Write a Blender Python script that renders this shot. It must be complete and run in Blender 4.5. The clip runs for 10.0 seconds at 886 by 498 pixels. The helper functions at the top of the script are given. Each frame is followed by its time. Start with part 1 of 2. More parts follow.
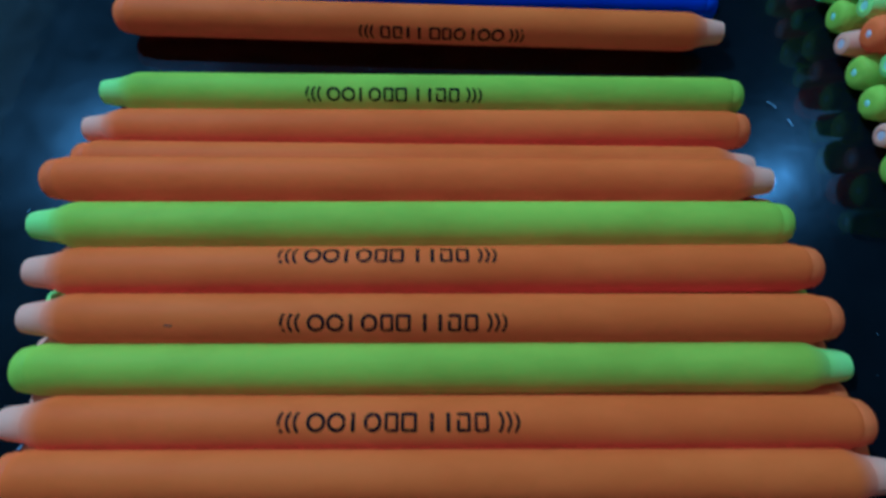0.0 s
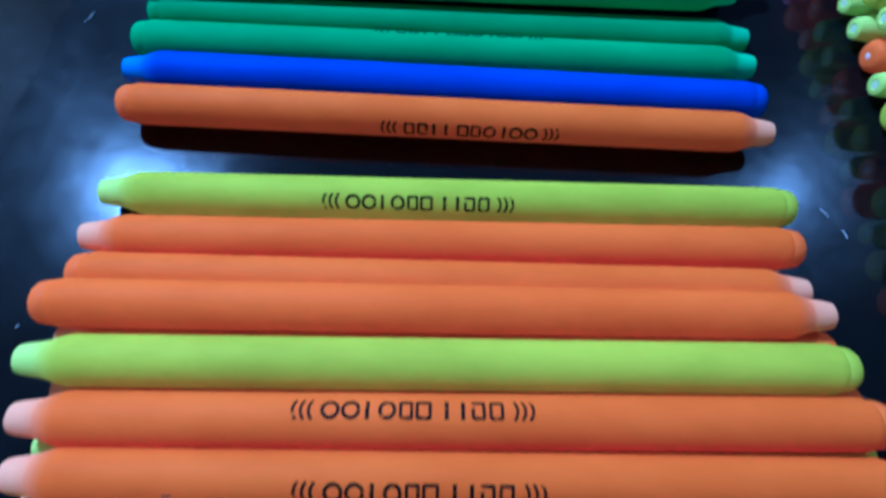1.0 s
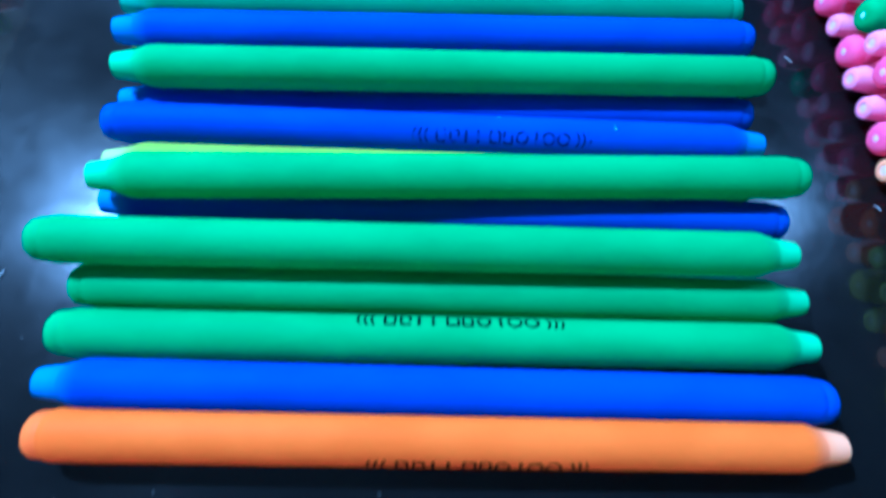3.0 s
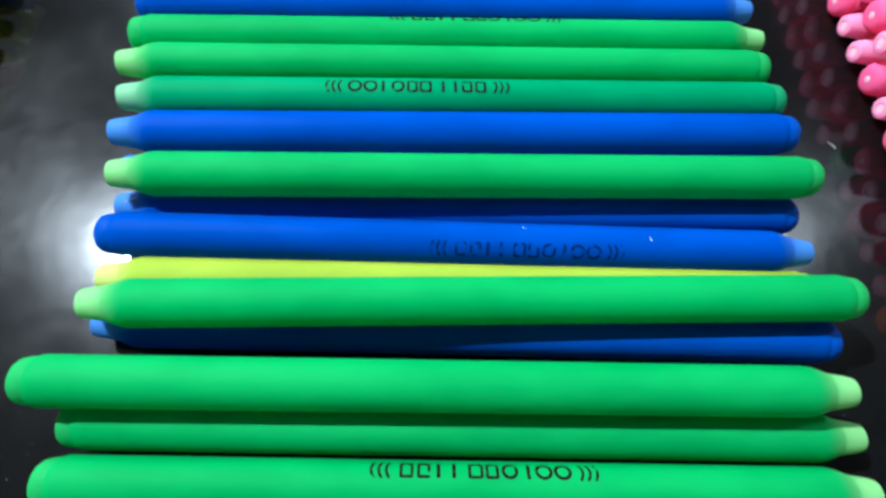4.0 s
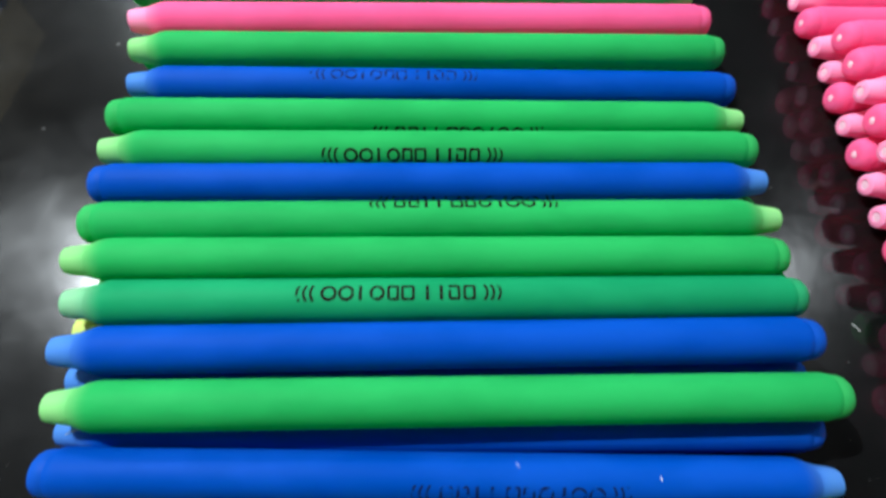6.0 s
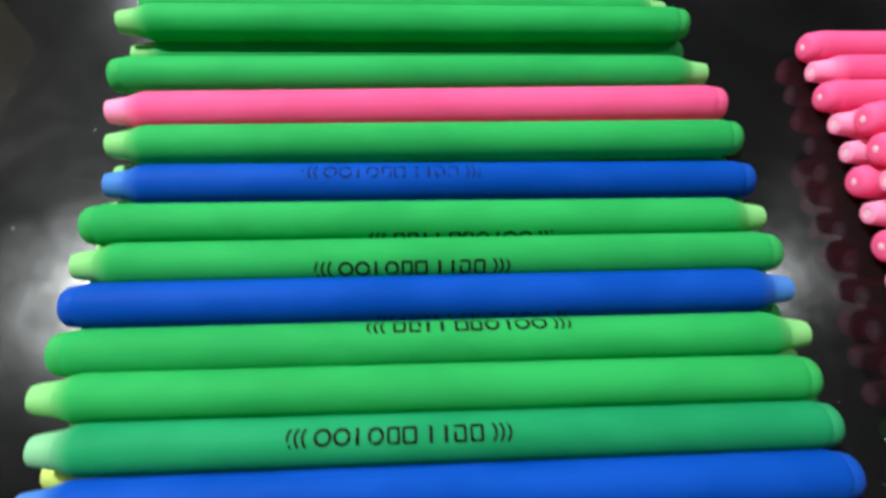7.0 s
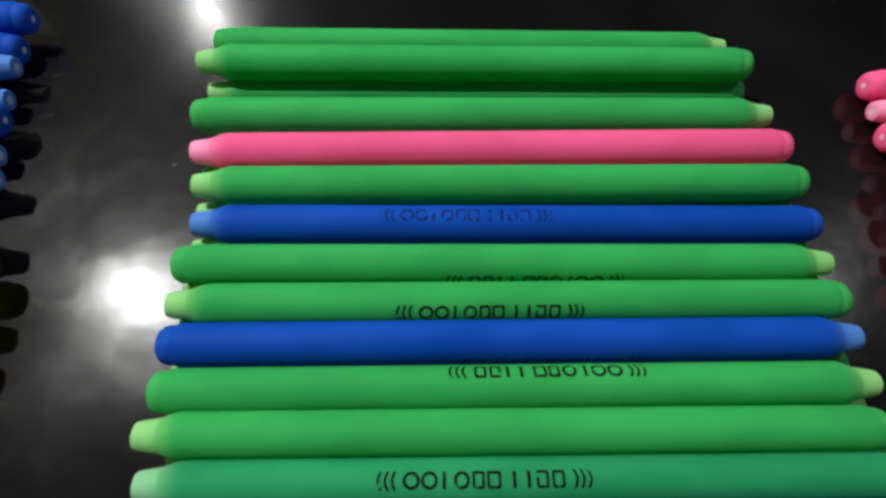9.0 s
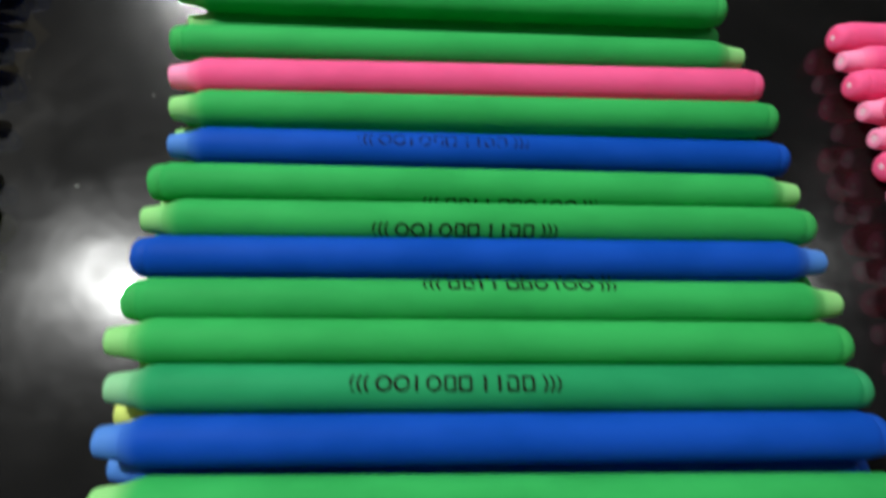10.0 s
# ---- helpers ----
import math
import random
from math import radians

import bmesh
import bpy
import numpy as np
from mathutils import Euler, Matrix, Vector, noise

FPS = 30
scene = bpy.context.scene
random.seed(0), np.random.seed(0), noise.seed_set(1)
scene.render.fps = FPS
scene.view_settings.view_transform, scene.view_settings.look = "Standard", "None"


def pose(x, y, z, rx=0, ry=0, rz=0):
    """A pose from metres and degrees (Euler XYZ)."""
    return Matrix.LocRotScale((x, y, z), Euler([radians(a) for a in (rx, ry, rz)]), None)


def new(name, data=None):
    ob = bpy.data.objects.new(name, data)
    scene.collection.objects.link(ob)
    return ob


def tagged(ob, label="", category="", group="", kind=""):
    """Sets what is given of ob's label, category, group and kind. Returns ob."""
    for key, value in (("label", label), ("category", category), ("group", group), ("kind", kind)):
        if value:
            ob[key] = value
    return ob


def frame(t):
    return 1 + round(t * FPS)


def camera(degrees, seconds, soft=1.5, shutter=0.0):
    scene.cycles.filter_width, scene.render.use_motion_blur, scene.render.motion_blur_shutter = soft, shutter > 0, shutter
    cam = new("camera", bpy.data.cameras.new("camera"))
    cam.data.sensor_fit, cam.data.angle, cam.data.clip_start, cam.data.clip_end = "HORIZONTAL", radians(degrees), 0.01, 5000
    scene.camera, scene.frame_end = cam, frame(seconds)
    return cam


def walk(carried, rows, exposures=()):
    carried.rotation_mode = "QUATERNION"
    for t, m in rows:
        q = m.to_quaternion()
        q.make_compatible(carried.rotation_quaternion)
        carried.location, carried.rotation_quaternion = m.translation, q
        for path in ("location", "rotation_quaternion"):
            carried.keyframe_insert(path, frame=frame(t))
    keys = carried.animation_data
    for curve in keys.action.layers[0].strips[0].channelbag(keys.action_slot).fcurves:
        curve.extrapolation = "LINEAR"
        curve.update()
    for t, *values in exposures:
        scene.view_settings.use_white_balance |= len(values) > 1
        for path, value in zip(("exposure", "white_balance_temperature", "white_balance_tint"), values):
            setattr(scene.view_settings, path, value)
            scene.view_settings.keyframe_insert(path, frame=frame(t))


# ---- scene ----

# ---------------------------------------------------------------- camera and its path
MM = 0.001
cam = camera(77.4, 10.0, soft=2.9, shutter=0.5)
# seconds, x, y, z in millimetres, yaw, pitch, roll in degrees
ROWS = [
    (0.0, 9.52, 14.79, 101.82, 0.09, -66.95, 3.57),
    (0.5, 4.02, 23.87, 102.58, 0.17, -66.34, 4.10),
    (1.0, 2.67, 39.17, 101.88, 0.14, -66.52, 4.72),
    (1.5, 0.11, 53.56, 103.99, 0.71, -66.02, 4.20),
    (2.0, -1.17, 68.22, 102.90, -0.21, -66.08, 4.97),
    (2.5, -0.52, 83.82, 103.82, -1.57, -66.38, 5.64),
    (3.0, -5.23, 104.15, 104.05, -4.57, -66.76, 8.46),
    (3.2, -3.85, 113.51, 104.95, -2.64, -66.72, 6.42),
    (4.3, -11.58, 131.94, 104.45, -2.65, -66.40, 6.86),
    (4.5, -12.90, 136.64, 105.21, -3.43, -66.96, 7.63),
    (5.0, -14.06, 147.26, 108.70, -3.05, -66.47, 7.30),
    (5.5, -10.82, 157.43, 109.16, -3.17, -65.66, 7.41),
    (6.8, -8.92, 186.09, 110.00, -2.59, -64.82, 6.31),
    (7.0, -12.24, 191.32, 110.69, -3.93, -64.84, 7.51),
    (7.5, -15.21, 201.59, 110.74, -3.49, -64.88, 6.96),
    (8.0, -20.29, 205.41, 106.69, -3.89, -64.38, 7.55),
    (8.5, -19.45, 199.29, 112.22, -3.41, -65.07, 7.78),
    (9.0, -25.28, 197.36, 117.12, -0.55, -65.22, 5.30),
    (9.5, -27.83, 196.64, 116.44, -0.44, -65.01, 5.50),
    (10.0, -21.93, 182.38, 111.93, -4.05, -65.06, 9.24),
]


def aimed(x, y, z, yaw, pitch, roll):
    """The camera's pose from its place in millimetres, its heading, its pitch and its lean."""
    return pose(x * MM, y * MM, z * MM) @ pose(0, 0, 0, 0, 0, yaw) @ pose(0, 0, 0, 90 + pitch) @ pose(0, 0, 0, 0, 0, roll)


EXPOSURES = [
    (0.0, -0.27, 2900, -9),
    (0.5, -0.01, 3120, 1),
    (1.0, 0.55, 3220, 8),
    (1.5, 1.02, 3480, 13),
    (2.0, 1.10, 3330, 7),
    (2.5, 1.45, 3200, 5),
    (3.2, 1.37, 3330, 0),
    (4.3, 1.33, 5650, 3),
    (5.5, 1.21, 5650, 4),
    (7.0, 1.04, 6050, 4),
    (8.0, 1.00, 6050, 6),
    (8.5, 0.55, 6200, 8),
    (9.0, 0.44, 6300, 8),
    (10.0, 0.60, 6250, 7),
]
walk(cam, [(t, aimed(*p)) for t, *p in ROWS], EXPOSURES)

# ---------------------------------------------------------------- world and lamps
world = bpy.data.worlds.new("world")
scene.world = world
world.use_nodes = True
world.node_tree.nodes["Background"].inputs["Color"].default_value = (0.9, 0.95, 1.0, 1)
world.node_tree.nodes["Background"].inputs["Strength"].default_value = 0.02

LAMP_HEIGHT = 0.84


def bulb_light(x, y, watts):
    data = bpy.data.lights.new("bulb_light", "POINT")
    data.energy, data.color, data.shadow_soft_size = watts, (1.0, 0.97, 0.93), 0.0125
    ob = new("bulb_light", data)
    ob.location = (x, y, LAMP_HEIGHT)
    return ob


bulb_light(0.637, 0.608, 5.2)
bulb_light(-0.545, 0.488, 34.0)
bulb_light(-0.616, 1.203, 14.0)


# ---------------------------------------------------------------- materials
def material(name):
    m = bpy.data.materials.new(name)
    m.use_nodes = True
    return m, m.node_tree, m.node_tree.nodes["Principled BSDF"]


def noise_node(tree, scale, detail=4.0, stretch=None):
    coord = tree.nodes.new("ShaderNodeTexCoord")
    tex = tree.nodes.new("ShaderNodeTexNoise")
    tex.inputs["Scale"].default_value, tex.inputs["Detail"].default_value = scale, detail
    if stretch:
        mapping = tree.nodes.new("ShaderNodeMapping")
        mapping.inputs["Scale"].default_value = stretch
        tree.links.new(coord.outputs["Object"], mapping.inputs["Vector"])
        tree.links.new(mapping.outputs["Vector"], tex.inputs["Vector"])
    else:
        tree.links.new(coord.outputs["Object"], tex.inputs["Vector"])
    return tex


def ramp_node(tree, fac, stops):
    ramp = tree.nodes.new("ShaderNodeValToRGB")
    ramp.color_ramp.elements[0].position, ramp.color_ramp.elements[0].color = stops[0][0], (*stops[0][1], 1)
    ramp.color_ramp.elements[1].position, ramp.color_ramp.elements[1].color = stops[1][0], (*stops[1][1], 1)
    tree.links.new(fac, ramp.inputs["Fac"])
    return ramp


def bump_node(tree, height, strength, distance, before=None):
    bump = tree.nodes.new("ShaderNodeBump")
    bump.inputs["Strength"].default_value, bump.inputs["Distance"].default_value = strength, distance
    tree.links.new(height, bump.inputs["Height"])
    if before:
        tree.links.new(before.outputs["Normal"], bump.inputs["Normal"])
    return bump


def plastic(name, colour, rough=0.58, leak=0.42, front=None):
    """Matt moulded plastic, a thin shell that lets some light pass: slightly cloudy colour along the barrel, fine drawn grain. front: the paler colour of the thin front end."""
    m, tree, shader = material(name)
    cloud = noise_node(tree, 60, 3, (1, 2, 2))
    low, high = [c * 0.9 for c in colour], [min(1, c * 1.07 + 0.004) for c in colour]
    tint = ramp_node(tree, cloud.outputs["Fac"], ((0.35, low), (0.65, high)))
    out = tint.outputs["Color"]
    if front:
        coord = tree.nodes.new("ShaderNodeTexCoord")
        split = tree.nodes.new("ShaderNodeSeparateXYZ")
        tree.links.new(coord.outputs["Object"], split.inputs["Vector"])
        along = tree.nodes.new("ShaderNodeMapRange")
        along.interpolation_type = "SMOOTHSTEP"
        along.inputs["From Min"].default_value, along.inputs["From Max"].default_value = 0.002, 0.0088
        tree.links.new(split.outputs["X"], along.inputs["Value"])
        mix = tree.nodes.new("ShaderNodeMix")
        mix.data_type = "RGBA"
        mix.inputs[6].default_value = (*front, 1)
        tree.links.new(along.outputs["Result"], mix.inputs[0])
        tree.links.new(out, mix.inputs[7])
        out = mix.outputs[2]
    tree.links.new(out, shader.inputs["Base Color"])
    grain = noise_node(tree, 900, 2, (0.15, 1, 1))
    bump = bump_node(tree, grain.outputs["Fac"], 0.12, 0.0002)
    tree.links.new(bump.outputs["Normal"], shader.inputs["Normal"])
    shader.inputs["Roughness"].default_value = rough
    shader.inputs["Specular IOR Level"].default_value = 0.07
    pass_light = tree.nodes.new("ShaderNodeBsdfTranslucent")
    tree.links.new(out, pass_light.inputs["Color"])
    tree.links.new(bump.outputs["Normal"], pass_light.inputs["Normal"])
    shell = tree.nodes.new("ShaderNodeMixShader")
    shell.inputs[0].default_value = leak
    tree.links.new(shader.outputs["BSDF"], shell.inputs[1])
    tree.links.new(pass_light.outputs["BSDF"], shell.inputs[2])
    tree.links.new(shell.outputs["Shader"], tree.nodes["Material Output"].inputs["Surface"])
    return m


COLOURS = {
    "orange": (1.0, 0.205, 0.003),
    "lime": (0.72, 0.74, 0.012),
    "pale lime": (0.46, 0.62, 0.05),
    "green": (0.05, 0.48, 0.115),
    "bottle green": (0.032, 0.38, 0.145),
    "blue": (0.007, 0.088, 0.55),
    "pink": (1.0, 0.14, 0.37),
}
PALE = {
    "orange": (1.0, 0.48, 0.22),
    "lime": (0.80, 0.92, 0.14),
    "pale lime": (0.64, 0.78, 0.20),
    "green": (0.30, 0.68, 0.24),
    "bottle green": (0.28, 0.60, 0.33),
    "blue": (0.09, 0.25, 0.68),
    "pink": (1.0, 0.36, 0.60),
}
BARREL = {k: plastic("barrel " + k, v, front=PALE[k]) for k, v in COLOURS.items()}
NOSE = {k: plastic("nose " + k, v, 0.45, 0.3, front=PALE[k]) for k, v in COLOURS.items()}
PLUG = {k: plastic("plug " + k, [0.93 * a + 0.07 * b for a, b in zip(v, PALE[k])], 0.5) for k, v in COLOURS.items()}
# end holes and dimples: whitened, the lamp glint painted into their colour
GLINT_BORE = {k: plastic("bore " + k, [min(1, c * 0.5 + 0.46) for c in v], 0.22, 0.3) for k, v in PALE.items()}


def ink_material(name, colour, worn):
    """Printed ink, worn through in patches."""
    m, tree, shader = material(name)
    shader.inputs["Base Color"].default_value = (*colour, 1)
    shader.inputs["Roughness"].default_value = 0.7
    shader.inputs["Specular IOR Level"].default_value = 0.08
    wear = noise_node(tree, 700, 3)
    gone = ramp_node(tree, wear.outputs["Fac"], ((worn, (0, 0, 0)), (worn + 0.12, (1, 1, 1))))
    tree.links.new(gone.outputs["Color"], shader.inputs["Alpha"])
    return m


INK = ink_material("black ink", (0.006, 0.004, 0.003), 0.30)
FAINT_INK = ink_material("faded ink", (0.004, 0.016, 0.10), 0.41)


def film_material():
    """Dark glossy plastic sheet, hazy with wiping marks, scratches and ripples."""
    m, tree, shader = material("dark plastic film")
    smear = noise_node(tree, 24, 6)
    tint = ramp_node(tree, smear.outputs["Fac"], ((0.3, (0.0026, 0.0026, 0.0027)), (0.75, (0.006, 0.006, 0.0062))))
    dust = noise_node(tree, 1500, 1)
    speck = ramp_node(tree, dust.outputs["Fac"], ((0.78, (0, 0, 0)), (0.84, (1, 1, 1))))
    dusty = tree.nodes.new("ShaderNodeMix")
    dusty.data_type = "RGBA"
    dusty.inputs[7].default_value = (0.12, 0.12, 0.115, 1)
    tree.links.new(speck.outputs["Color"], dusty.inputs[0])
    tree.links.new(tint.outputs["Color"], dusty.inputs[6])
    tree.links.new(dusty.outputs[2], shader.inputs["Base Color"])
    gloss = ramp_node(tree, smear.outputs["Fac"], ((0.32, (0.16, 0.16, 0.16)), (0.68, (0.25, 0.25, 0.25))))
    tree.links.new(gloss.outputs["Color"], shader.inputs["Roughness"])
    ripple = noise_node(tree, 30, 2)
    b1 = bump_node(tree, ripple.outputs["Fac"], 0.09, 0.0012)
    crease = noise_node(tree, 170, 5)
    b2 = bump_node(tree, crease.outputs["Fac"], 0.045, 0.0003, b1)
    scuff = noise_node(tree, 420, 5)
    b3 = bump_node(tree, scuff.outputs["Fac"], 0.08, 0.00015, b2)
    tree.links.new(b3.outputs["Normal"], shader.inputs["Normal"])
    tree.links.new(b2.outputs["Normal"], shader.inputs["Coat Normal"])
    smudge = noise_node(tree, 75, 7)
    smudge.inputs["Distortion"].default_value = 1.2
    patch = ramp_node(tree, smudge.outputs["Fac"], ((0.34, (0.07, 0.07, 0.07)), (0.76, (0.145, 0.145, 0.145))))
    wipe = noise_node(tree, 330, 4, (1.0, 0.12, 1))
    streak = ramp_node(tree, wipe.outputs["Fac"], ((0.56, (0, 0, 0)), (0.74, (0.045, 0.045, 0.045))))
    swirl = noise_node(tree, 300, 4, (0.12, 1.0, 1))
    scratch = ramp_node(tree, swirl.outputs["Fac"], ((0.60, (0, 0, 0)), (0.74, (0.03, 0.03, 0.03))))
    both = tree.nodes.new("ShaderNodeMath")
    both.operation = "ADD"
    tree.links.new(streak.outputs["Color"], both.inputs[0])
    tree.links.new(scratch.outputs["Color"], both.inputs[1])
    spread = tree.nodes.new("ShaderNodeMath")
    spread.operation = "MULTIPLY_ADD"
    tree.links.new(both.outputs["Value"], spread.inputs[0])
    tree.links.new(smudge.outputs["Fac"], spread.inputs[1])
    tree.links.new(patch.outputs["Color"], spread.inputs[2])
    tree.links.new(spread.outputs["Value"], shader.inputs["Specular IOR Level"])
    shader.inputs["Coat Weight"].default_value = 0.4
    wiped = noise_node(tree, 55, 5, (1.6, 0.45, 1))
    sheen = ramp_node(tree, wiped.outputs["Fac"], ((0.42, (0.012, 0.012, 0.012)), (0.68, (0.055, 0.055, 0.055))))
    tree.links.new(sheen.outputs["Color"], shader.inputs["Coat Roughness"])
    return m


FILM = film_material()


def plain_material(name, colour, rough, scale):
    m, tree, shader = material(name)
    mottled = noise_node(tree, scale, 5)
    tint = ramp_node(tree, mottled.outputs["Fac"], ((0.3, [c * 0.85 for c in colour]), (0.7, colour)))
    tree.links.new(tint.outputs["Color"], shader.inputs["Base Color"])
    shader.inputs["Roughness"].default_value = rough
    return m


BOARD = plain_material("dark board", (0.04, 0.035, 0.03), 0.6, 8)
# pale so that the unseen walls throw fill light back on the pens
BOUNCE_WALL = plain_material("painted wall", (0.78, 0.76, 0.71), 0.8, 3)
BEIGE = plain_material("beige wall paint", (0.56, 0.47, 0.28), 0.8, 3)
CEILING = plain_material("painted ceiling", (0.055, 0.055, 0.053), 0.85, 3)
FLOOR = plain_material("floor", (0.20, 0.18, 0.16), 0.6, 5)


# ---------------------------------------------------------------- building helpers
def mesh_of(name, bm, mat, smooth=None):
    me = bpy.data.meshes.new(name)
    bm.normal_update()
    bm.to_mesh(me)
    bm.free()
    me.materials.append(mat)
    if smooth is not None:
        for p in me.polygons:
            p.use_smooth = True
        me.set_sharp_from_angle(angle=radians(smooth))
    return me


def box_mesh(name, size, mat, bevel=0.0):
    bm = bmesh.new()
    bmesh.ops.create_cube(bm, size=1.0)
    bmesh.ops.scale(bm, vec=size, verts=bm.verts)
    if bevel:
        bmesh.ops.bevel(bm, geom=list(bm.edges), offset=bevel, segments=2, affect="EDGES")
    return mesh_of(name, bm, mat)


def slab(name, centre, size, mat, label, category, kind="structure", bevel=0.0):
    ob = new(name, box_mesh(name, size, mat, bevel))
    ob.location = centre
    return tagged(ob, label, category, kind=kind)


# ---------------------------------------------------------------- room, table and film
TABLE_Z = -0.004
ROOM_TOP, ROOM_FLOOR = 1.62, -0.76
slab("floor", (0, 0.6, ROOM_FLOOR - 0.05), (4.4, 5.4, 0.1), FLOOR, "dull grey-brown floor under the table", "floor")
slab("ceiling", (0, 0.6, ROOM_TOP + 0.05), (4.4, 5.4, 0.1), CEILING, "plain painted ceiling above the table", "ceiling")
WALL_H = ROOM_TOP - ROOM_FLOOR
WALL_Z = (ROOM_TOP + ROOM_FLOOR) / 2
# all but the beige wall are unseen, added as reflectors for soft fill
slab("wall_east", (2.25, 0.6, WALL_Z), (0.1, 5.4, WALL_H), BOUNCE_WALL, "unseen pale wall added to bounce fill light", "wall")
slab("wall_west", (-1.66, -0.165, WALL_Z), (0.09, 3.87, WALL_H), BEIGE, "beige painted wall ending at a corner", "wall")
slab("wall_far_west", (-2.25, 0.6, WALL_Z), (0.1, 5.4, WALL_H), BOUNCE_WALL, "unseen pale wall added to bounce fill light", "wall")
slab("wall_north", (0, 3.35, WALL_Z), (4.6, 0.1, WALL_H), BOUNCE_WALL, "unseen pale wall added to bounce fill light", "wall")
slab("wall_south", (0, -2.15, WALL_Z), (4.6, 0.1, WALL_H), BOUNCE_WALL, "unseen pale wall added to bounce fill light", "wall")

table = new("table")
table.location = (0, 0.2, ROOM_FLOOR)
tagged(table, "dark board table under a sheet of glossy plastic", "table")


def part(name, me, parent, place=None, label=""):
    ob = new(name, me)
    ob.parent = parent
    if place is not None:
        ob.matrix_basis = place
    return tagged(ob, label) if label else ob


TOP_H = 0.03
part("tabletop", box_mesh("tabletop", (1.5, 1.2, TOP_H), BOARD, 0.003), table, pose(0, 0, TABLE_Z - TOP_H / 2 - ROOM_FLOOR))
LEG_MESH = box_mesh("leg", (0.06, 0.06, TABLE_Z - TOP_H - ROOM_FLOOR), BOARD, 0.004)
for sx in (-1, 1):
    for sy in (-1, 1):
        part("leg", LEG_MESH, table, pose(sx * 0.68, sy * 0.53, (TABLE_Z - TOP_H - ROOM_FLOOR) / 2))


def film_mesh():
    """A thin sheet with a slightly wavy lie."""
    bm = bmesh.new()
    bmesh.ops.create_grid(bm, x_segments=90, y_segments=75, size=1.0)
    for v in bm.verts:
        v.co.x, v.co.y = v.co.x * 0.72, v.co.y * 0.57
        v.co.z = 0.00025 * (noise.noise((v.co.x * 9, v.co.y * 9, 0.3)) - 1.2)
    made = bmesh.ops.extrude_face_region(bm, geom=list(bm.faces))
    for v in [g for g in made["geom"] if isinstance(g, bmesh.types.BMVert)]:
        v.co.z = TABLE_Z + 0.0002
    bmesh.ops.recalc_face_normals(bm, faces=bm.faces)
    return mesh_of("plastic_film", bm, FILM, 40)


film = new("plastic_film", film_mesh())
film.location = (0, 0.2, 0)
tagged(film, "dark glossy plastic sheet with smears, spread over the table", "plastic sheet", kind="structure")

# ---------------------------------------------------------------- pen
HALF = 68.85
RADIUS = 4.25 * MM
SIDES = 40


def lathe(profile, closed_end=True):
    """A solid of revolution about x, from (x, radius) pairs in millimetres."""
    bm = bmesh.new()
    rings = []
    for x, r in profile:
        rings.append([bm.verts.new((x * MM, r * MM * math.sin(2 * math.pi * k / SIDES), r * MM * math.cos(2 * math.pi * k / SIDES))) for k in range(SIDES)])
    for a, b in zip(rings, rings[1:]):
        for k in range(SIDES):
            bm.faces.new((a[k], a[(k + 1) % SIDES], b[(k + 1) % SIDES], b[k]))
    if closed_end:
        bm.faces.new(rings[0])
        bm.faces.new(rings[-1])
    bmesh.ops.recalc_face_normals(bm, faces=bm.faces)
    return bm


BARREL_PROFILE = ((4.6, 3.0), (4.7, 3.16), (5.6, 3.5), (6.8, 3.92), (7.8, 4.17), (8.8, 4.25), (30, 4.25), (70, 4.25), (110, 4.25), (133.1, 4.25), (133.6, 4.2), (134.2, 4.04), (134.5, 3.9), (134.5, 3.6))
NOSE_PROFILE = ((0.9, 1.0), (0.15, 1.06), (0.0, 1.25), (0.05, 1.9), (0.3, 2.4), (1.2, 2.62), (3.2, 2.9), (4.7, 3.14), (5.4, 3.2))
BORE_PROFILE = ((0.2, 0.5), (0.2, 1.05), (1.1, 1.05))
PLUG_PROFILE = ((134, 3.7), (134.4, 3.9), (135.6, 3.83), (136.6, 3.6), (137.2, 3.15), (137.55, 2.6), (137.7, 2.0), (137.7, 0.9), (137.3, 0.8))
# small bead at the tail's centre, in the whitened colour that paints a glint
DIMPLE_PROFILE = ((137, 0.84), (137.6, 0.84), (137.74, 0.6), (137.78, 0.25))


def stroke_mesh(name, points, w, mat):
    """A ribbon of ink of width w along points (x along the barrel, h round it), wrapped on the barrel."""
    bm = bmesh.new()
    r = RADIUS + 0.03 * MM

    def at(x, h):
        a = h * MM / RADIUS
        return bm.verts.new((x * MM, r * math.sin(a), r * math.cos(a)))

    rows = []
    for i, (x, h) in enumerate(points):
        x0, h0 = points[max(0, i - 1)]
        x1, h1 = points[min(len(points) - 1, i + 1)]
        n = math.hypot(x1 - x0, h1 - h0) or 1
        nx, nh = -(h1 - h0) / n * w / 2, (x1 - x0) / n * w / 2
        rows.append((at(x + nx, h + nh), at(x - nx, h - nh)))
    for (a, b), (c, d) in zip(rows, rows[1:]):
        bm.faces.new((a, b, d, c))
    return mesh_of(name, bm, mat, 60)


def arc_points(x, bulge):
    return [(x + bulge * (0.55 * (1 - (k / 4) ** 2)), 1.5 * k / 4) for k in range(-4, 5)]


def ring_points(x0, x1):
    """A plain ring."""
    xm, a, b = (x0 + x1) / 2, (x1 - x0) / 2 - 0.2, 1.2
    return [(xm + a * math.cos(2 * math.pi * k / 24), b * math.sin(2 * math.pi * k / 24)) for k in range(25)]


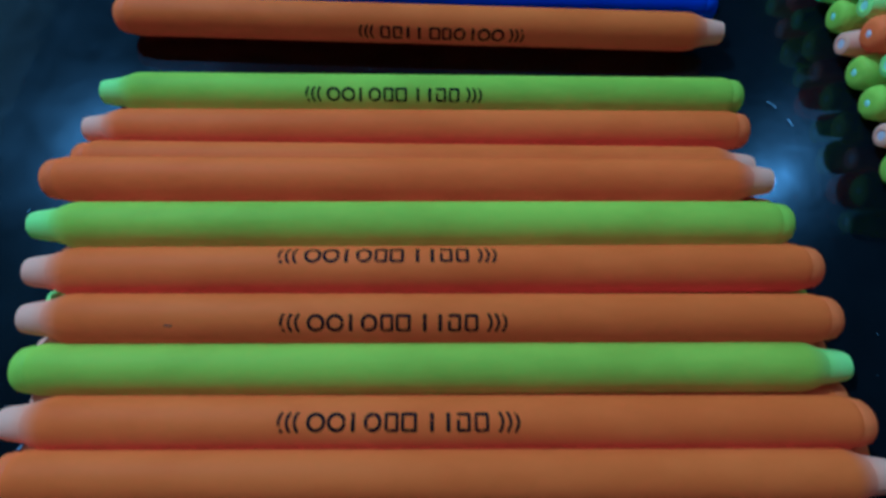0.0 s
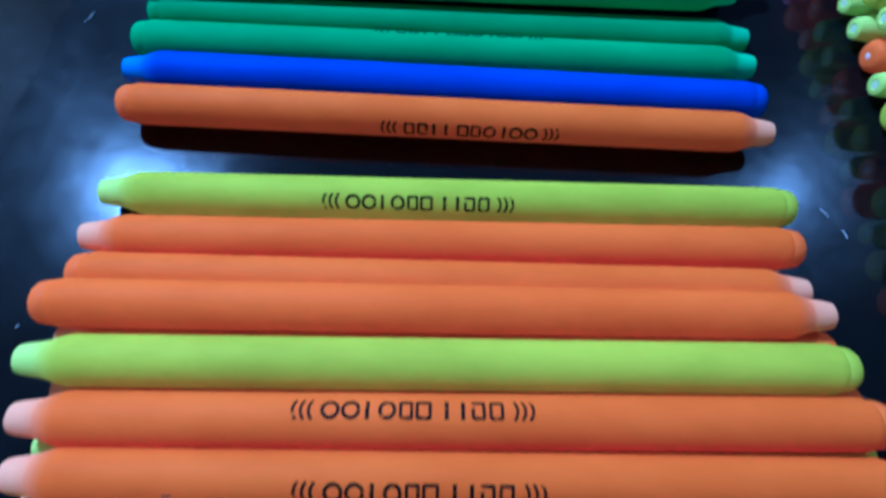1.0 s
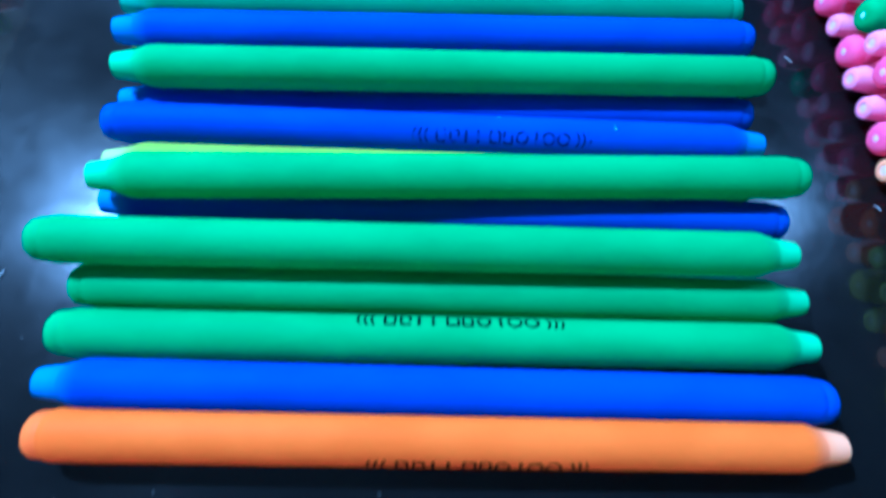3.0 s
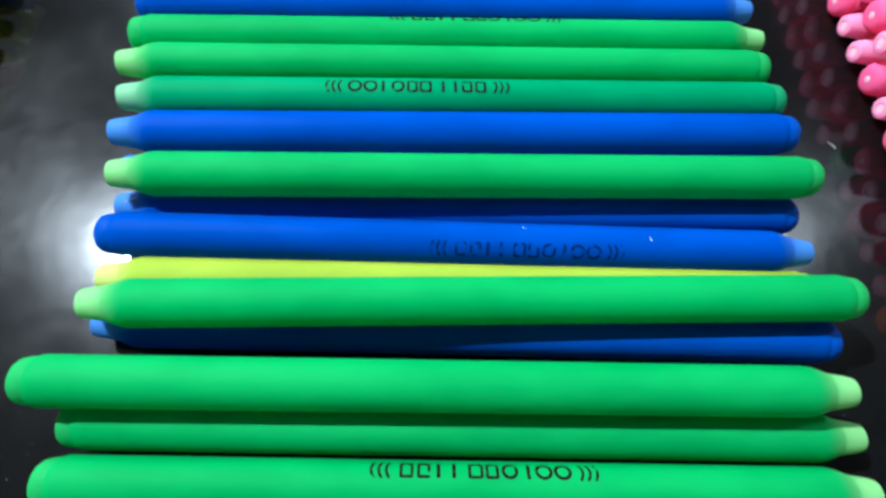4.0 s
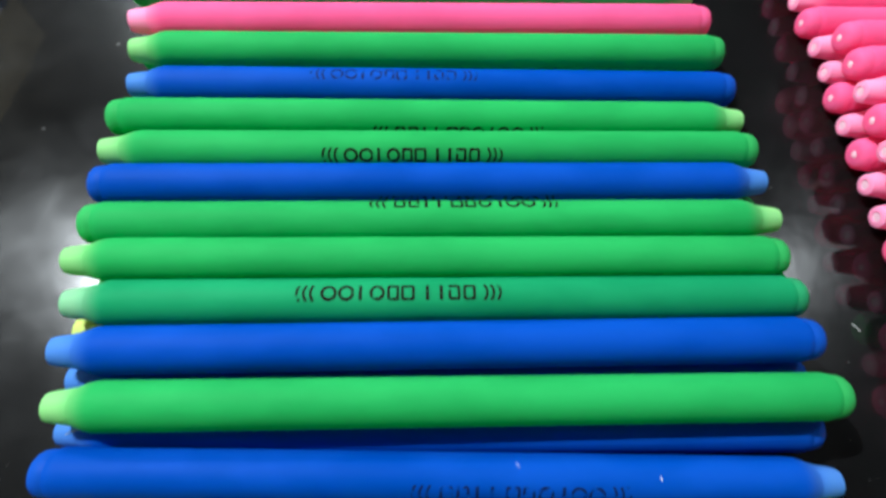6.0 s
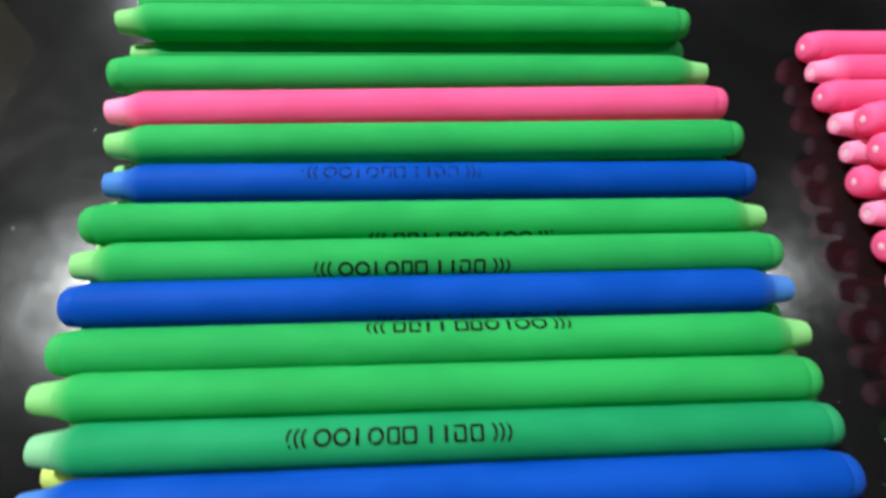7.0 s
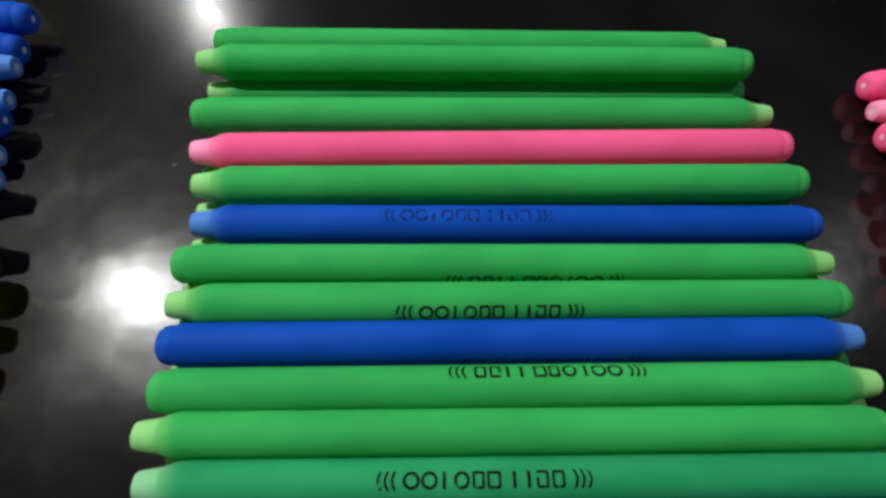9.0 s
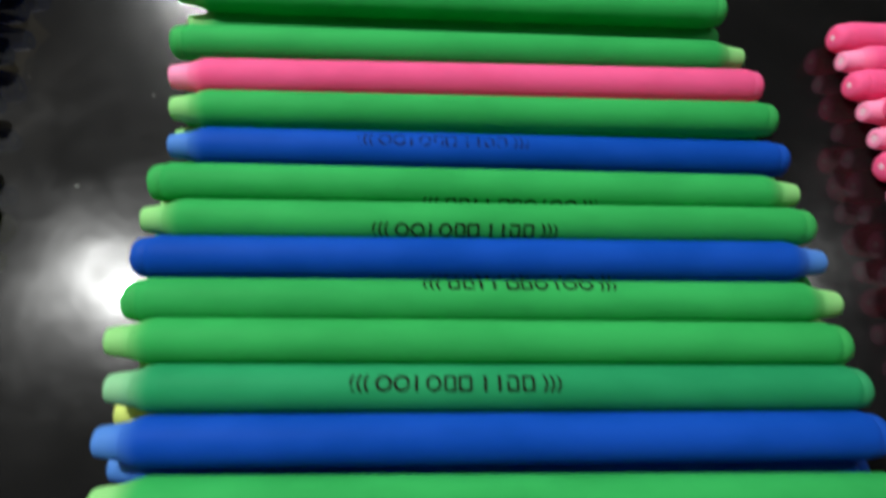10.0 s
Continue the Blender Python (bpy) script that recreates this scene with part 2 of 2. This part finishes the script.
def box_points(x0, x1):
    """A plain square-cornered frame."""
    a, b, h = x0 + 0.22, x1 - 0.22, 1.2
    up = [(a, -h + h * k / 4) for k in range(9)]
    down = [(b, h - h * k / 4) for k in range(9)]
    return up + [(a + 0.02, h)] + [(b - 0.02, h)] + down + [(b - 0.02, -h), (a, -h)]


def bar_points(x):
    return [(x, -1.4 + 0.35 * k) for k in range(9)]


def print_meshes(mat):
    """The maker's mark as plain shapes: three arcs, a run of plain frames and bars, three arcs."""
    made = []
    for x in (45.2, 46.4, 47.6):
        made.append(stroke_mesh("print_arc", arc_points(x, -1), 0.46, mat))
    for x in (78.2, 79.4, 80.6):
        made.append(stroke_mesh("print_arc", arc_points(x, 1), 0.46, mat))
    for x0, x1 in ((48.9, 51.7), (52.0, 54.8), (57.6, 60.2)):
        made.append(stroke_mesh("print_ring", ring_points(x0, x1), 0.55, mat))
    for x0, x1 in ((60.7, 62.8), (63.2, 65.6), (71.7, 73.8), (74.4, 76.6)):
        made.append(stroke_mesh("print_frame", box_points(x0, x1), 0.5, mat))
    for x in (55.9, 67.9, 70.4):
        made.append(stroke_mesh("print_bar", bar_points(x), 0.6, mat))
    return made


BARREL_MESH = {k: mesh_of("barrel", lathe(BARREL_PROFILE), m, 35) for k, m in BARREL.items()}
NOSE_MESH = {k: mesh_of("nose", lathe(NOSE_PROFILE, False), m, 35) for k, m in NOSE.items()}
BORE_MESH = {k: mesh_of("bore", lathe(BORE_PROFILE), m, 35) for k, m in GLINT_BORE.items()}
DIMPLE_MESH = {k: mesh_of("dimple", lathe(DIMPLE_PROFILE), m, 35) for k, m in GLINT_BORE.items()}
PLUG_MESH = {k: mesh_of("end_plug", lathe(PLUG_PROFILE), m, 35) for k, m in PLUG.items()}
PRINT_MESHES = print_meshes(INK)
FAINT_MESHES = print_meshes(FAINT_INK)


def pen(colour, nose, tail, z, turn=None, faded=False, where="", group="pens in the row", slide=0.0):
    """A pen barrel whose nose and tail lie at (x, y) in millimetres, its axis at height z; turn: where round the barrel the
    mark sits, in degrees from the top towards the near side."""
    (x0, y0), (x1, y1) = nose, tail
    heading = math.degrees(math.atan2(y1 - y0, x1 - x0))
    flipped = abs(heading) > 90
    if turn is None:
        roll = random.uniform(150, 210)
    else:
        roll = -turn if flipped else turn
    thing = new("pen")
    thing.matrix_basis = pose(x0 * MM, y0 * MM, z * MM, 0, 0, heading) @ pose(0, 0, 0, roll)
    label = f"{colour} plastic pen with pale nose, {where}"
    tagged(thing, label, "pen", group)
    part("barrel", BARREL_MESH[colour], thing)
    part("nose", NOSE_MESH[colour], thing, None, "whitish nose" if colour == "pale lime" else f"pale {colour} nose")
    part("bore", BORE_MESH[colour], thing)
    part("end_plug", PLUG_MESH[colour], thing)
    part("dimple", DIMPLE_MESH[colour], thing)
    if turn is not None:
        for me in FAINT_MESHES if faded else PRINT_MESHES:
            part(me.name.split(".")[0], me, thing, pose(slide * MM, 0, 0), "faded dark print" if faded else "black print")
    return thing


def ends(left, right, nose):
    """Nose and tail of a pen of true length, from the ends of its line."""
    (x0, y0), (x1, y1) = left, right
    xm, ym, far = (x0 + x1) / 2, (y0 + y1) / 2, math.hypot(x1 - x0, y1 - y0)
    ux, uy = (x1 - x0) / far * HALF, (y1 - y0) / far * HALF
    a, b = (xm - ux, ym - uy), (xm + ux, ym + uy)
    return (a, b) if nose == "l" else (b, a)


def row_pen(colour, nose, left, right, z, turn=None, faded=False, where="", slide=0.0):
    return pen(colour, *ends(left, right, nose), z, turn, faded, where, slide=slide)


LOW, HIGH = 4.25, 11.6
UPON = "resting on lower pens"
ONFILM = "lying on dark film"

# near heap, nearest first
row_pen("orange", "r", (-55.6, 11.7), (82.1, 20.3), 9.8, where=UPON)
row_pen("orange", "l", (-56.5, 15.2), (82.3, 24.4), LOW, where=ONFILM)
row_pen("orange", "l", (-57.4, 19.6), (79.6, 28.2), 9.8, 5, where=UPON, slide=-0.7)
row_pen("orange", "l", (-58.0, 23.6), (81.2, 32.6), LOW, where=ONFILM)
row_pen("lime", "r", (-58.9, 28.0), (79.3, 37.4), 9.2, where=UPON)
row_pen("orange", "l", (-60.0, 32.0), (79.0, 41.2), LOW, where=ONFILM)
row_pen("orange", "l", (-60.4, 36.1), (78.6, 45.3), HIGH - 0.9, 26, where=UPON, slide=-1)
row_pen("lime", "l", (-61.2, 40.6), (78.0, 50.0), LOW, where=ONFILM)
row_pen("orange", "l", (-62.0, 44.1), (76.9, 54.4), HIGH - 0.4, -16, where=UPON, slide=-1.2)
row_pen("orange", "l", (-61.4, 49.4), (77.6, 58.6), LOW, where=ONFILM)
row_pen("lime", "l", (-65.6, 53.1), (74.6, 63.3), 10.4, where=UPON)
row_pen("orange", "l", (-64.0, 58.2), (75.2, 67.6), LOW, where=ONFILM)
row_pen("orange", "r", (-67.0, 63.0), (73.3, 72.8), 9.6, where=UPON)
row_pen("orange", "r", (-67.6, 70.2), (74.5, 79.2), LOW, where=ONFILM)
row_pen("orange", "l", (-66.8, 77.7), (73.3, 87.8), LOW + 0.5, where=ONFILM)
row_pen("lime", "l", (-66.0, 87.6), (73.2, 97.0), LOW, 38, where=ONFILM, slide=-0.7)

# far heap, nearest first
row_pen("orange", "r", (-68.4, 108.1), (71.3, 114.3), LOW + 1.2, 72, where=ONFILM, slide=1.5)
row_pen("blue", "l", (-69.7, 116.3), (70.5, 122.0), LOW + 1.9, where=ONFILM)
row_pen("green", "r", (-71.5, 124.9), (71.0, 131.9), LOW + 1.7, -39, where=ONFILM, slide=3.5)
row_pen("green", "r", (-70.1, 134.2), (70.4, 141.1), LOW + 0.5, where=ONFILM)
row_pen("green", "r", (-75.6, 139.6), (65.6, 147.6), HIGH + 0.5, where=UPON)
row_pen("blue", "l", (-70.8, 151.7), (70.3, 158.6), LOW, where=ONFILM)
row_pen("green", "l", (-69.1, 153.0), (70.3, 164.9), HIGH + 0.3, where=UPON)
row_pen("pale lime", "l", (-72.0, 160.3), (67.7, 168.3), LOW, where=ONFILM)
row_pen("blue", "r", (-73.4, 168.4), (66.8, 175.7), 6.6, 38, True, where=UPON, slide=-6)
row_pen("blue", "l", (-73.3, 175.4), (66.9, 185.2), LOW, where=ONFILM)
row_pen("green", "l", (-71.2, 178.4), (67.0, 189.9), HIGH + 0.4, where=UPON)
row_pen("blue", "l", (-74.4, 184.2), (65.6, 195.0), LOW, where=ONFILM)
row_pen("blue", "l", (-74.2, 187.6), (65.0, 200.3), HIGH + 0.2, where=UPON)
row_pen("pale lime", "l", (-76.0, 193.2), (63.6, 205.0), LOW, where=ONFILM)
row_pen("bottle green", "l", (-75.6, 196.3), (64.2, 208.7), HIGH - 0.2, -1, where=UPON, slide=-2.8)
row_pen("green", "l", (-73.8, 201.8), (65.2, 213.8), LOW, where=ONFILM)
row_pen("green", "l", (-78.0, 204.3), (62.0, 216.8), HIGH + 0.4, where=UPON)
row_pen("green", "r", (-75.4, 210.0), (63.9, 222.0), LOW, where=ONFILM)
row_pen("green", "r", (-77.4, 212.1), (62.4, 225.3), HIGH + 0.2, -33, where=UPON, slide=1.8)
row_pen("green", "l", (-77.6, 218.4), (62.0, 231.0), LOW, where=ONFILM)
row_pen("blue", "r", (-78.5, 220.8), (61.4, 234.4), HIGH, 86, True, where=UPON)
row_pen("green", "r", (-78.4, 226.8), (61.0, 240.0), LOW, where=ONFILM)
row_pen("green", "l", (-79.4, 228.8), (60.6, 242.4), HIGH, 46, where=UPON, slide=0.5)
row_pen("green", "l", (-80.0, 235.2), (59.6, 248.4), LOW, where=ONFILM)
row_pen("green", "r", (-80.5, 237.6), (59.3, 250.7), HIGH - 0.6, 77, where=UPON, slide=1)
row_pen("green", "l", (-80.6, 243.8), (58.8, 257.2), LOW, where=ONFILM)
row_pen("blue", "l", (-79.2, 247.8), (58.8, 260.8), HIGH - 2.0, -2, True, where=UPON, slide=-4.3)
row_pen("green", "l", (-81.8, 252.8), (57.6, 266.0), LOW, where=ONFILM)
row_pen("green", "l", (-81.4, 256.4), (57.7, 271.0), HIGH - 0.6, where=UPON)
row_pen("green", "r", (-82.8, 261.3), (56.6, 275.7), LOW, where=ONFILM)
row_pen("pink", "l", (-83.7, 264.5), (55.5, 280.2), HIGH, where=UPON)
row_pen("green", "l", (-84.2, 270.0), (55.0, 285.0), LOW, where=ONFILM)
row_pen("green", "r", (-86.3, 274.9), (52.9, 289.5), HIGH - 0.6, where=UPON)
row_pen("green", "l", (-88.3, 287.1), (51.7, 302.1), LOW, where=ONFILM)
row_pen("green", "l", (-89.0, 290.4), (50.0, 304.8), HIGH, where=UPON)
row_pen("green", "r", (-90.4, 303.5), (49.0, 317.5), LOW, where=ONFILM)


# neighbouring heaps, seen end on
def side_pen(colour, x, y, z, away, group, tail_first):
    """A pen of a neighbouring heap, its nose or its tail towards the row at (x, y)."""
    slope = 0.105 if away > 0 else 0.09
    near, far = (x, y), (x + away * 137.1, y + away * 137.1 * slope)
    where = UPON if z > 6 else ONFILM
    a, b = (far, near) if tail_first else (near, far)
    return pen(colour, a, b, z, None, False, where, group)


RIGHT = "pens in the heap beyond the row's tails"
for n in range(28):
    y = 308.2 - 8.42 * n
    x = 84.2 + (308.2 - y) * 0.079 + random.uniform(-0.8, 0.8)
    if n < 16:
        colour = "pink"
    elif n == 16:
        colour = "orange"
    else:
        colour = ("lime", "lime", "orange")[n % 3]
    side_pen(colour, x, y, LOW, 1, RIGHT, n % 5 in (0, 2) or n % 7 == 3 and n > 3)
    if n > 2:
        top = "green" if n == 11 else colour
        side_pen(top, x + random.uniform(-0.3, 1.2), y - 4.2, HIGH, 1, RIGHT, n % 5 in (1, 3) or n % 7 == 4)

LEFT = "pens in the heap beyond the row's noses"
for n in range(7):
    y = 304.0 - 8.0 * n
    x = np.interp(y, (256, 272, 288, 304), (-125.3, -130.3, -133.8, -136))
    raised = n % 2 == 0
    side_pen("blue", x if raised else x - 2.2, y, 7.15 if raised else LOW, -1, LEFT, n in (0, 1, 4))
for n in range(6):
    y = 247.3 - 8.6 * n
    x = np.interp(y, (211, 224, 238, 247), (-119, -119, -121, -124))
    side_pen("lime", x - 6.0, y, LOW, -1, LEFT, n == 2)
    if n < 5:
        top = ("blue", "lime", "lime", "orange", "lime")[n]
        side_pen(top, x + 0.5, y - 4.3, HIGH, -1, LEFT, n == 1)


# ---------------------------------------------------------------- small scraps
WHITE = plain_material("white scrap", (0.75, 0.75, 0.72), 0.5, 400)
DARK = plain_material("dark scrap", (0.03, 0.012, 0.008), 0.7, 400)


def curl(name, points, thick, mat, label, category, group=""):
    """A thin round fibre along points in millimetres."""
    data = bpy.data.curves.new(name, "CURVE")
    data.dimensions, data.bevel_depth, data.bevel_resolution = "3D", thick * MM, 2
    spline = data.splines.new("NURBS")
    spline.points.add(len(points) - 1)
    for p, (x, y, z) in zip(spline.points, points):
        p.co = (x * MM, y * MM, z * MM, 1)
    spline.use_endpoint_u, spline.order_u = True, 3
    data.materials.append(mat)
    return tagged(new(name, data), label, category, group)


curl("thread", ((-54.6, 24.2, 7.0), (-56.6, 23.9, 5.5), (-58.6, 22.0, 4.0), (-59.6, 19.6, 2.0), (-59.2, 17.4, 0.6), (-60.6, 16.0, 0.12)), 0.11, WHITE, "curled white plastic thread hanging beside a pen nose", "thread")


def shaving(x, y, turn, length):
    c, s = math.cos(radians(turn)) * length / 2, math.sin(radians(turn)) * length / 2
    curl("shaving", ((x - c, y - s, 0.0), (x - s * 0.15, y + c * 0.15, 0.12), (x + c, y + s, 0.02)), 0.07, WHITE, "tiny white plastic shaving lying on the dark film", "shaving", "plastic shavings")


shaving(82.0, 207.3, -50, 2.2)
shaving(94.5, 166.5, -40, 1.8)
shaving(-85.8, 136.5, 80, 2.2)
shaving(-86.5, 134.8, 60, 1.2)
shaving(82.4, 99.2, -45, 2.4)
shaving(85.8, 94.5, -70, 2.0)
shaving(-74.5, 60.7, 70, 0.8)
shaving(-92.0, 268.0, 40, 0.6)
shaving(-101.0, 241.0, 25, 0.6)
curl("fleck", ((-33.8, 35.3, 15.55), (-33.2, 35.3, 15.56), (-32.6, 35.35, 15.56)), 0.12, DARK, "dark fleck stuck to an orange pen", "fleck")
curl("shaving", ((32.0, 174.3, 10.75), (32.1, 174.0, 10.8), (32.3, 173.6, 10.85)), 0.09, WHITE, "tiny white shaving on a blue pen", "shaving", "plastic shavings")
curl("shaving", ((-68.3, 174.6, 8.45), (-67.6, 175.2, 8.6), (-66.4, 175.6, 8.55)), 0.09, WHITE, "tiny white shaving on a blue pen nose", "shaving", "plastic shavings")
curl("shaving", ((7.7, 174.9, 10.2), (8.0, 174.6, 10.35), (8.2, 174.3, 10.5)), 0.04, WHITE, "tiny white shaving on a blue pen", "shaving", "plastic shavings")
